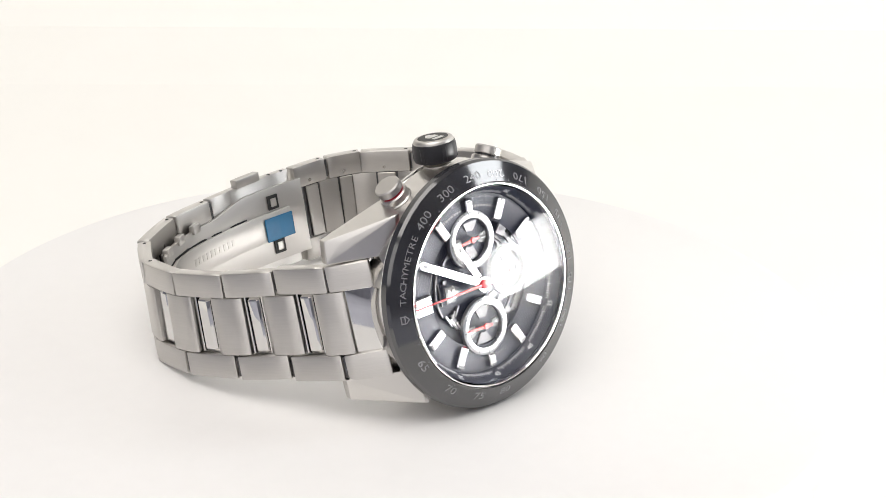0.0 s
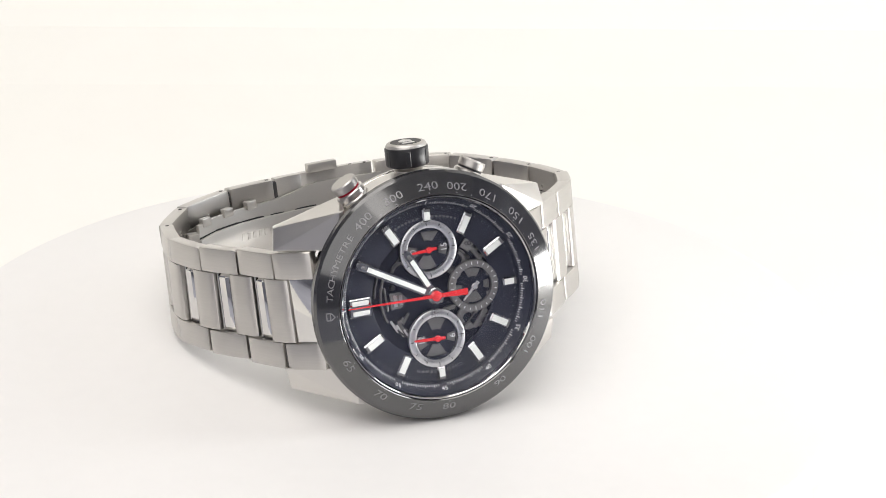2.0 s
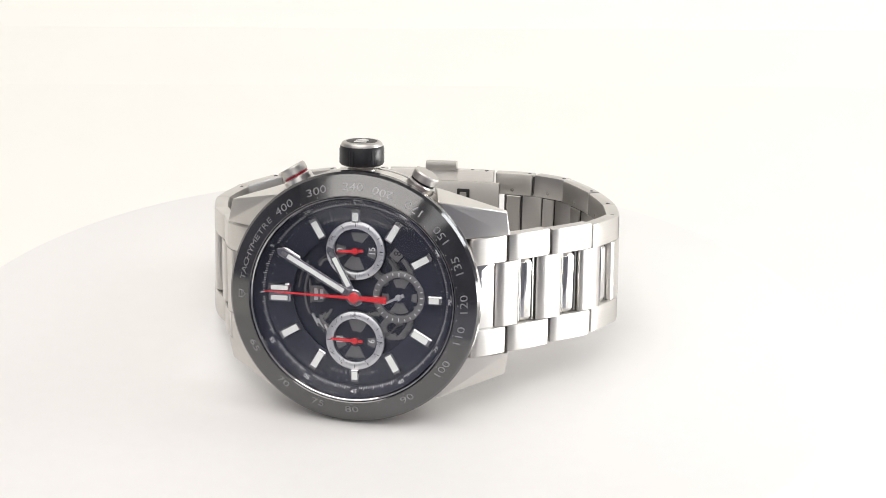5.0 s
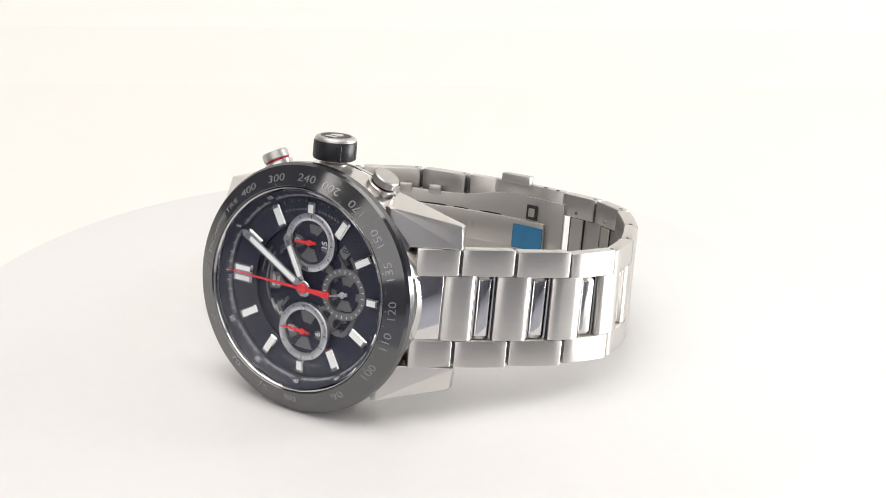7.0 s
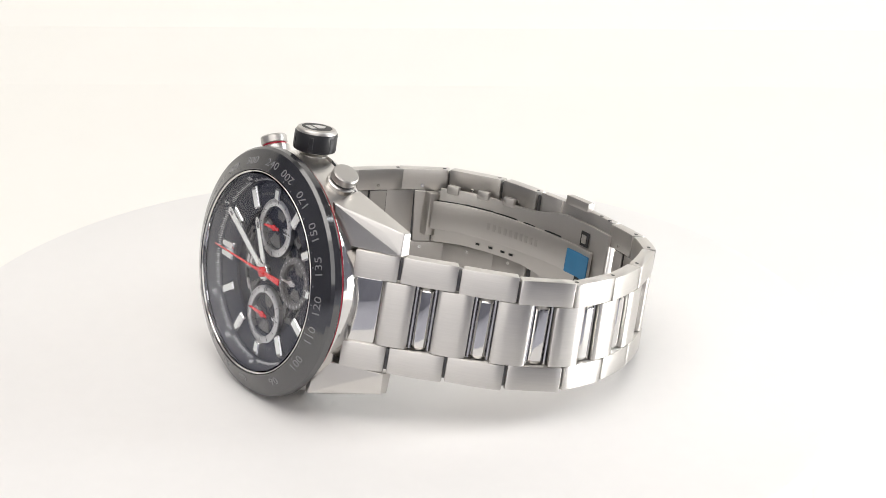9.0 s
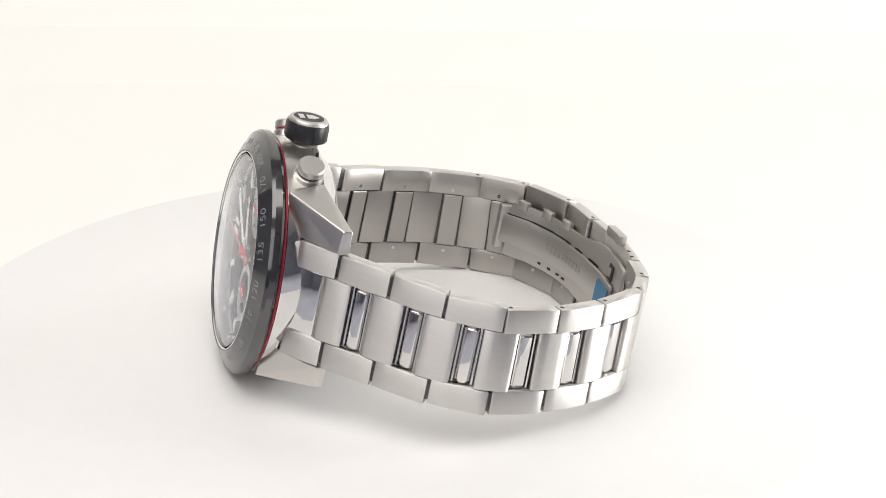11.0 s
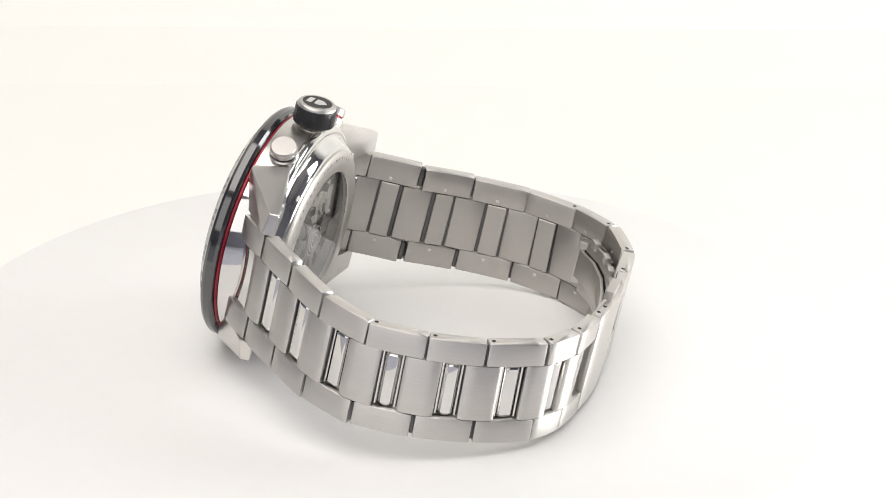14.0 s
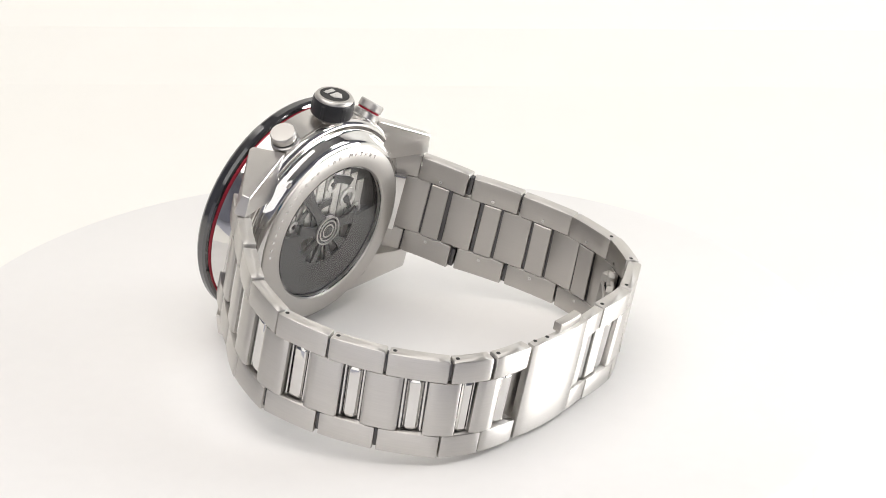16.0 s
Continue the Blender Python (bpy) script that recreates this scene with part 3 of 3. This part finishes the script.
def caseback(w):
    prof = [(16.0, -7.4), (21.5, -7.5), (22.0, -7.75), (22.25, -8.2), (22.2, -8.7), (21.9, -9.1), (21.4, -9.35), (20.9, -9.4), (20.55, -9.3), (20.2, -9.45),
            (20.0, -9.9), (19.3, -11.2), (18.75, -11.75), (16.0, -11.8)]
    part("caseback_flange", revolve(prof, 160), POLISHED, w, "polished steel caseback flange", smooth=50)
    prof = [(14.0, -10.9), (14.0, -12.2), (14.2, -12.5), (14.55, -12.58), (17.9, -12.3), (18.25, -12.1), (18.35, -11.5), (14.1, -10.8)]
    ring = part("caseback_ring", revolve(prof, 128), SATIN, w, "brushed steel caseback ring with engraving", smooth=25)
    # engraved wording round the ring
    for k, ch in enumerate("100 METERS"):
        if ch == " ":
            continue
        a = 74 + k * 5.2
        c = Vector((math.cos(radians(a)), math.sin(radians(a)), 0))
        mm = frame_at(c * 16.6 + Vector((0, 0, -12.40)), (-c.y, c.x, 0), c)
        part("engraved_letter", text_bm(ch, 1.35, 0.03), POLISHED, ring, m=mm)
    for k in range(13):
        a = 64 - k * 5.5
        c = Vector((math.cos(radians(a)), math.sin(radians(a)), 0))
        part("engraved_bar", box(-0.3, 0.3, -0.35, 0.35, -0.02, 0.02), POLISHED, ring, m=frame_at(c * 16.6 + Vector((0, 0, -12.40)), (-c.y, c.x, 0), c))
    # notches of the caseback tool
    for deg in (45, 138, 225, 318):
        a = radians(deg)
        part("tool_notch", box(-0.5, 0.5, -0.6, 0.6, -0.25, 0.1, 0.1, 1), INNER, ring, m=pose(19.2 * math.cos(a), 19.2 * math.sin(a), -11.2, 0, 0, math.degrees(a)))
    g = part("caseback_crystal", revolve([(0, -12.45), (13.8, -12.35), (13.95, -12.2), (13.95, -11.5), (0, -11.5)], 96, closed=False), BACK_GLASS, w, "clear caseback crystal", smooth=40)
    g.visible_shadow = False
    part("movement_plate", revolve([(0, -9.2), (14.5, -9.2), (14.5, -8.9), (0, -8.9)], 96, closed=False), MOVEMENT, w)
    # striped bridges
    for k in range(9):
        x = -9.2 + k * 2.3
        half = math.sqrt(max(0, 12.2 ** 2 - x * x))
        part("striped_bridge", box(-1.0, 1.0, -half, half, -9.5, -9.2, 0.16, 1), BRIDGE, w, m=pose(x, 0, 0))
    # rotor: hub, spokes and heavy half rim
    part("rotor_hub", revolve([(0, -11.1), (1.9, -11.1), (2.3, -10.95), (2.4, -10.4), (3.1, -10.4), (3.2, -10.1), (0, -10.1)], 48, closed=False), ROTOR, w, "round rotor hub", smooth=35)
    part("rotor_rim", prism(arc(0, 0, 7.2, 13.5, 172, 368, 60), -10.9, -10.1, 0.0), ROTOR, w, "dark semicircular winding rotor")
    for a, wd in ((52, 1.0), (172, 1.2), (8, 1.2), (220, 0.9), (254, 0.7), (288, 0.7), (322, 0.9)):
        far = 12.4 if 10 < a < 150 else 8.0
        pts = [(2.4, -wd * 1.25), (far * 0.5, -wd * 0.8), (far * 0.75, -wd), (far, -wd * 1.7), (far, wd * 1.7), (far * 0.75, wd), (far * 0.5, wd * 0.8), (2.4, wd * 1.25)]
        part("rotor_spoke", moved(prism(pts, -10.8, -10.2), pose(0, 0, 0, 0, 0, a)), ROTOR, w)
    for r in (1.2, 2.0, 2.8):
        part("hub_ring", revolve([(r, -11.16), (r + 0.25, -11.16), (r + 0.25, -10.4), (r, -10.4)], 48), BRIDGE, w)
    # going train in the open half: bright wheels with dark hubs, and curved bridges
    for cx, cy, r in ((5.2, 6.0, 1.7), (-5.6, 5.2, 2.1), (-8.6, 1.8, 1.4), (-0.6, 9.2, 1.5), (8.8, 2.6, 1.3)):
        part("gear_wheel", moved(revolve([(r * 0.6, -9.95), (r * 0.6, -9.6), (r, -9.6), (r, -9.95)], 36), Matrix.Translation((cx, cy, 0))), BRIDGE, w)
        part("jewel", moved(revolve([(0, -9.9), (0.35, -9.9), (0.35, -9.5), (0, -9.5)], 16, closed=False), Matrix.Translation((cx, cy, 0))), ROTOR, w)
    for r0, r1, a0, a1 in ((5.0, 6.4, 64, 98), (9.6, 11.2, 92, 124), (7.4, 8.6, 20, 44), (10.4, 11.6, 30, 62), (6.6, 7.6, 128, 158)):
        part("train_bridge", prism(arc(0, 0, r0, r1, a0, a1, 14), -10.0, -9.55), ROTOR, w)


# ---- bracelet: joints of the outer face (x, z), middle line y and half width ----
JOINTS = ((20.4, -3.9, -0.3, 10.85), (25.9, -10.5, -0.35, 10.95), (32.5, -18.7, -0.4, 10.85), (39.0, -27.4, -0.5, 10.45), (42.5, -37.8, -0.5, 10.15),
          (40.3, -48.5, -0.2, 9.95), (35.8, -58.2, 0.3, 9.9), (28.9, -67.2, 0.95, 10.0), (21.5, -70.5, 1.25, 9.95), (12.8, -71.4, 1.25, 9.9),
          (-9.0, -70.3, 1.22, 9.88), (-19.4, -68.8, 1.0, 9.88), (-30.5, -62.8, 0.2, 9.9), (-36.6, -53.7, -0.9, 9.95), (-37.9, -42.2, -1.35, 10.0),
          (-34.9, -30.7, -1.4, 10.1), (-30.2, -20.9, -1.15, 10.55), (-26.3, -10.4, -0.75, 10.95), (-20.6, -3.9, -0.3, 10.85))
THICK = 2.6


def link_frame(a, b):
    """Pose whose x runs from joint a to b, y across the band and z outwards, at their middle."""
    pa, pb = Vector((a[0], a[2], a[1])), Vector((b[0], b[2], b[1]))
    x = (pb - pa).normalized()
    z = x.cross(Vector((0, 1, 0))).normalized()
    if z.dot((pa + pb) / 2 - Vector((0, 0, -36))) < 0:
        z = -z
    y = z.cross(x)
    m = Matrix((x, y, z)).transposed().to_4x4()
    m.translation = (pa + pb) / 2
    return m, (pb - pa).length


def across(rings):
    """A solid through rings of equal count: each a list of (x, z) points and its y."""
    bm = bmesh.new()
    vs = [[bm.verts.new((x, y, z)) for x, z in prof] for prof, y in rings]
    n = len(vs[0])
    for lo, hi in zip(vs, vs[1:]):
        for k in range(n):
            bm.faces.new((lo[k], lo[(k + 1) % n], hi[(k + 1) % n], hi[k]))
    bm.faces.new(vs[0])
    bm.faces.new(vs[-1][::-1])
    bmesh.ops.recalc_face_normals(bm, faces=bm.faces[:])
    return bm


def bevelled(bm, offset, over=40):
    sharp = [e for e in bm.edges if e.calc_face_angle(0) > radians(over)]
    bmesh.ops.bevel(bm, geom=sharp, offset=offset, segments=2, profile=0.5, affect="EDGES")
    return bm


def inside(bm):
    """The faces that lie against the wrist take the second material."""
    bm.normal_update()
    for f in bm.faces:
        f.material_index = 1 if f.normal.z < -0.8 else 0
    return bm


def facet_bar(half, cw):
    """A polished bar with a flat top, chamfered flanks and pointed chamfers at both ends."""
    def ring(k, dz):
        return [(-half, -THICK + 0.3), (-half, -1.0 + dz), (-half * k, -0.45 + dz), (half * k, -0.45 + dz), (half, -1.0 + dz), (half, -THICK + 0.3)]
    return bevelled(across([(ring(0.3, -0.45), -cw), (ring(0.62, 0), -cw + 0.75), (ring(0.62, 0), cw - 0.75), (ring(0.3, -0.45), cw)]), 0.05, 15)


def centre_bar(half, cw):
    """A brushed centre link: gently arched top between two broad chamfers."""
    ch = min(0.85, half * 0.4)
    prof = [(-half + 0.42, -THICK + 0.1), (-half, -0.42), (-half + ch, -0.02), (-half * 0.35, 0.06), (half * 0.35, 0.06), (half - ch, -0.02), (half, -0.42), (half - 0.42, -THICK + 0.1)]
    return inside(bevelled(across([(prof, -cw), (prof, cw)]), 0.12, 40))


def arched_link(half, lo, hi):
    """An outer link, arched along the band on both faces, with rounded edges."""
    us = (-1, -0.6, -0.2, 0.2, 0.6, 1)
    prof = [(half * u, 0.24 * (1 - u * u)) for u in us] + [((half - 0.3) * u, -THICK + 0.16 * (1 - u * u)) for u in us[::-1]]
    return inside(bevelled(across([(prof, lo), (prof, hi)]), 0.28, 40))


def lerp(a, b, t):
    return tuple(p + (q - p) * t for p, q in zip(a, b))


def bracelet(w):
    n = len(JOINTS)
    for k in range(n - 1):
        if k == 9:
            continue
        a, b = JOINTS[k], JOINTS[k + 1]
        m, ln = link_frame(a, b)
        hw = (a[3] + b[3]) / 2
        cw = hw * 0.545
        end = k in (0, n - 2)
        x0, x1 = -ln / 2 + 0.24, ln / 2 - 0.24
        for s in (1, -1):
            lo, hi = sorted((s * (cw + 0.06), s * hw))
            bm = arched_link((x1 - x0) / 2, lo, hi)
            ob = part("end_link" if end else "outer_link", bm, BRUSHED, w, "", m, smooth=30)
            ob.data.materials.append(INNER)
            if not end:
                part("rivet_dimple", moved(revolve([(0.12, -THICK + 0.04), (0.34, -THICK + 0.04), (0.34, -THICK + 0.25), (0.12, -THICK + 0.25)], 16), Matrix.Translation((0.3, s * (cw + 1.1), 0))), POLISHED, ob)
            if s == 1 and 4 <= k <= 13:
                # solid black disc in place of the shade in a hole
                part("pin_hole_shade", moved(revolve([(0, 0.03), (0.38, 0.03), (0.38, -0.1), (0, -0.1)], 16, closed=False), pose(x0 + 1.1, hw, -THICK * 0.5, -90, 0, 0)), SHADE_MARK_BLACK, ob)
        # dark blocks added inside the joint, so that its gap looks shaded
        if 0 < k:
            for s in (1, -1):
                lo, hi = sorted((s * (cw + 0.4), s * (hw - 0.5)))
                part("joint_shade_block", box(-ln / 2 - 0.5, -ln / 2 + 0.5, lo, hi, -THICK + 0.45, -0.55, 0.3, 2), ROTOR, w, "", m, smooth=40)
        # polished bar in the middle of the link
        if not end:
            # dark plate added under the bar to give the grooves beside it their shade
            part("groove_shade_plate", box(-0.235 * ln, 0.235 * ln, -cw + 0.05, cw - 0.05, -2.0, -1.55, 0.05, 1), ROTOR, w, "", m)
            pb = part("polished_bar", facet_bar(0.126 * ln, cw - 0.1), POLISHED, w, "", m, smooth=30)
            for s in (1, -1):
                lo, hi = sorted((s * 0.142 * ln, s * 0.178 * ln))
                part("side_rail", box(lo, hi, -cw + 0.1, cw - 0.1, -1.6, -0.85, 0.08, 1), POLISHED, pb)
            part("bar_back", box(-0.165 * ln, 0.165 * ln, -cw + 0.08, cw - 0.08, -THICK + 0.1, -THICK + 0.5, 0.12, 1), INNER, pb)
        else:
            e0, e1 = (-0.5 * ln - 0.9, 0.20 * ln) if k == 0 else (-0.20 * ln, 0.5 * ln + 0.9)
            part("polished_bar", box(e0, e1, -cw - 0.3, cw + 0.3, -THICK - 1.2, -0.4, 0.5, 3), POLISHED, w, "", m, smooth=40)
        # brushed centre link across the joint to the next one
        if k + 1 < n - 1 and k not in (8, 9):
            c = JOINTS[k + 2]
            m2, ln2 = link_frame(lerp(a, b, 0.70), lerp(b, c, 0.30))
            p = Vector((b[0], b[2], b[1]))
            z = m2.to_3x3().col[2]
            lift = max(0.0, (p - m2.translation).dot(z)) * 0.55
            m2.translation += z * (lift + 0.02)
            ob = part("centre_link", centre_bar(ln2 / 2, cw), BRUSHED, w, "", m2, smooth=30)
            ob.data.materials.append(INNER)


def strip(points, y0, y1, thick, widths=None):
    """A curved plate through (x, z) points, from y0 to y1 across; widths: a factor on both for each point."""
    bm = bmesh.new()
    rows = []
    for k, (x, z, yc) in enumerate(points):
        a, b = points[max(0, k - 1)], points[min(len(points) - 1, k + 1)]
        t = Vector((b[0] - a[0], 0, b[1] - a[1])).normalized()
        nrm = Vector((t.z, 0, -t.x))
        if nrm.dot(Vector((x, 0, z + 36))) < 0:
            nrm = -nrm
        p = Vector((x, yc, z))
        q = p - nrm * thick
        k0 = widths[k] if widths else 1
        lo, hi = Vector((0, y0 * k0, 0)), Vector((0, y1 * k0, 0))
        rows.append([bm.verts.new(p + lo), bm.verts.new(p + hi), bm.verts.new(q + hi), bm.verts.new(q + lo)])
    for a, b in zip(rows, rows[1:]):
        for j in range(4):
            bm.faces.new((a[j], a[(j + 1) % 4], b[(j + 1) % 4], b[j]))
    bm.faces.new(rows[0][::-1])
    bm.faces.new(rows[-1])
    bmesh.ops.recalc_face_normals(bm, faces=bm.faces[:])
    sharp = [e for e in bm.edges if e.calc_face_angle(0) > radians(50)]
    bmesh.ops.bevel(bm, geom=sharp, offset=0.16, segments=2, profile=0.5, affect="EDGES")
    return bm


def clasp(w):
    cover = [(12.5, -71.45, 1.4), (8.5, -71.75, 1.4), (4.0, -71.80, 1.4), (0.5, -71.55, 1.4), (-3.2, -71.10, 1.4)]
    ob = part("clasp_cover", strip(cover, -9.85, 9.75, 1.6), BRUSHED, w, "brushed steel folding clasp cover", smooth=30)
    for s in (1, -1):
        lo, hi = sorted((s * 5.4, s * 9.75))
        part("clasp_arm", strip([(-3.2, -71.10, 1.4), (-6.2, -70.70, 1.4), (-9.0, -70.20, 1.4)], lo, hi, 1.9), BRUSHED, w, smooth=30)
    # faint shield mark on the cover
    m = frame_at((3.2, 1.4, -71.79), (0, 1, 0), (1, 0, 0.06))
    if m.to_3x3().col[2].z > 0:
        m = frame_at((3.2, 1.4, -71.79), (0, -1, 0), (1, 0, 0.06))
    sh = [(-1.6, 2.2), (1.6, 2.2), (1.6, -0.3), (0, -2.0), (-1.6, -0.3)]
    bm = bmesh.new()
    a = [bm.verts.new((x, y, 0.04)) for x, y in sh]
    b = [bm.verts.new((x * 0.86, y * 0.88, 0.04)) for x, y in sh]
    for k in range(5):
        bm.faces.new((a[k], b[k], b[(k + 1) % 5], a[(k + 1) % 5]))
    part("shield_mark", bm, SATIN, ob, "faint engraved shield outline", m=m)
    # release buttons on both edges
    for s in (1, -1):
        yy = 1.4 + s * 9.9
        bt = [(4.8, -71.00, yy), (2.0, -70.90, yy), (-1.6, -70.50, yy)]
        part("release_button", strip(bt, -0.3 if s > 0 else -1.5, 1.5 if s > 0 else 0.3, 1.7), SATIN, w, "steel release button", smooth=30)
    for x, z in ((11.0, -70.30), (8.0, -70.60)):
        # black discs again, standing in for shaded holes
        part("pin_hole_shade", moved(revolve([(0, 0.03), (0.38, 0.03), (0.38, -0.1), (0, -0.1)], 16, closed=False), pose(x, 11.15, z, -90, 0, 0)), SHADE_MARK_BLACK, ob)
    # centre links inside the open end of the cover
    for a, b in (((-3.9, -70.70, 1.4), (-6.0, -70.40, 1.4)), ((-8.6, -70.00, 1.4), (-12.0, -69.60, 1.4))):
        part("centre_link", strip([a, b], -5.2, 5.2, 2.0), BRUSHED, w)
    part("polished_bar", strip([(-6.4, -69.90, 1.4), (-8.2, -69.70, 1.4)], -5.2, 5.2, 1.6), POLISHED, w)
    # inner folding blades: a broad plate that narrows like a fishtail, and a narrow one along its middle
    blade = [(14.0, -68.90, 1.4), (9.0, -69.40, 1.4), (4.0, -69.60, 1.4), (0.0, -69.40, 1.4), (-3.0, -69.10, 1.4), (-6.0, -68.60, 1.4), (-10.0, -67.80, 1.4), (-14.0, -66.80, 1.4),
             (-19.0, -65.00, 1.4), (-24.0, -62.20, 1.3), (-28.4, -58.40, 1.0)]
    bl = part("folding_blade", strip(blade, -7.6, 7.6, 0.8, (1, 1, 1, 1, 0.94, 0.84, 0.76, 0.74, 0.74, 0.74, 0.74)), SATIN, w, "brushed steel folding blade with a fishtail end", smooth=40)
    blade2 = [(9.9, -68.30, 1.4), (4.0, -68.50, 1.4), (-0.5, -68.20, 1.4), (-6.0, -67.50, 1.4), (-12.0, -66.20, 1.4), (-18.0, -64.20, 1.4), (-24.0, -60.90, 1.3), (-28.4, -57.00, 1.0)]
    b2 = part("folding_blade", strip(blade2, -2.9, 2.9, 0.7), SATIN, w, "narrow engraved steel folding blade", smooth=40)
    groove = [(x, z - 0.62, y) for x, z, y in blade2[2:]]
    # black strip paints the shaded gap at the blade's edges
    part("blade_gap_shade", strip(groove, -3.12, 3.12, 0.3), SHADE_MARK_BLACK, b2, "black strip for the shaded gap round the narrow blade")
    part("protective_film", strip([(9.9, -67.45, 1.4), (6.5, -67.62, 1.4), (3.0, -67.59, 1.4)], -2.9, 1.9, 0.14), BLUE, w, "bright blue protective film on the clasp blade")
    for y in (4.6, -4.6):
        # black plate paints the slot's shade, a steel inset its floor
        slot = part("blade_slot_shade", strip([(7.8, -68.66, 1.4), (5.2, -68.79, 1.4)], y - 1.5, y + 1.5, 0.35), SHADE_MARK_BLACK, bl, "rectangular slot")
        part("slot_floor", strip([(7.2, -68.37, 1.4), (5.8, -68.43, 1.4)], y - 0.85, y + 0.85, 0.1), SATIN, slot)
    part("hinge_block", box(-30.6, -28.4, -3.6, 5.4, -58.60, -56.00, 0.3), SATIN, w, smooth=30)
    for x, z in ((-12.5, -67.02), (-14.6, -66.5), (-17.4, -65.5), (-20.2, -64.2)):
        part("blade_mark", box(-0.5, 0.5, -0.22, 0.22, -0.03, 0.03), SHADE_MARK_BLACK, bl, m=frame_at((x, -3.1, z + 0.84), (1, 0, -0.33), (0, 1, 0)))
    for x, z, y in ((-15.0, -65.6, 7.3), (-20.5, -63.2, 7.1), (-26.0, -59.6, 6.7)):
        part("hinge_tab", moved(box(-1.3, 1.3, -0.9, 0.9, -0.9, 0.5, 0.3, 2), frame_at((x, y, z), (1, 0, -0.45 - (x + 15) * -0.02), (0, 1, 0))), SATIN, w, smooth=30)
    for k in range(10):
        x = -6.0 - 1.3 * k
        z = float(np.interp(-x, [-q[0] for q in blade2], [q[1] for q in blade2]))
        z2 = float(np.interp(-x + 1, [-q[0] for q in blade2], [q[1] for q in blade2]))
        part("engraved_bar", box(-0.34, 0.34, -0.7, 0.7, -0.03, 0.03), INNER, b2, m=frame_at((x, 1.4, z + 0.76), (1, 0, z - z2), (0, 1, 0)))


def wristwatch():
    w = new("wristwatch")
    tagged(w, "steel chronograph wristwatch with black bezel lying on its side", "watch")
    case_parts(w)
    crystal(w)
    sec = dial(w)
    crown_and_pushers(w)
    caseback(w)
    bracelet(w)
    clasp(w)
    return w, sec


# The watch's axes on the disc at the turn of 0 degrees, and its turn over time
AXES = Matrix(((0.99818, -0.04800, 0.03653), (0.04526, 0.19553, -0.97966), (0.03987, 0.97952, 0.19734))).to_4x4()
AXES.translation = (0.00123, -0.02601, 0.02326)
TURN = ((0.0, 38.85), (1.0, 27.8), (2.0, 16.95), (3.0, 6.45), (4.0, -4.0), (5.0, -14.9), (7.3, -39.8), (8.0, -47.6), (9.0, -58.8),
        (11.3, -83.9), (12.0, -91.5), (13.0, -102.2), (14.0, -113.1), (15.0, -123.75), (16.0, -134.3))
table = turntable()
watch, seconds_hand = wristwatch()


def motions():
    walk(table, [(t, Matrix.Rotation(radians(a), 4, "Z")) for t, a in TURN])
    rows = []
    for k in range(33):
        t = k * 0.5
        a = float(np.interp(t, [q[0] for q in TURN], [q[1] for q in TURN]))
        rows.append((t, Matrix.Rotation(radians(a), 4, "Z") @ AXES))
    walk(watch, rows)
    # running small seconds, six degrees a second, clockwise
    walk(seconds_hand, [(t, pose(0.00785, 0.00015, -0.0006, 0, 0, 236 - 6 * t)) for t in (0, 2, 4, 6, 8, 10, 12, 14, 16)])


motions()
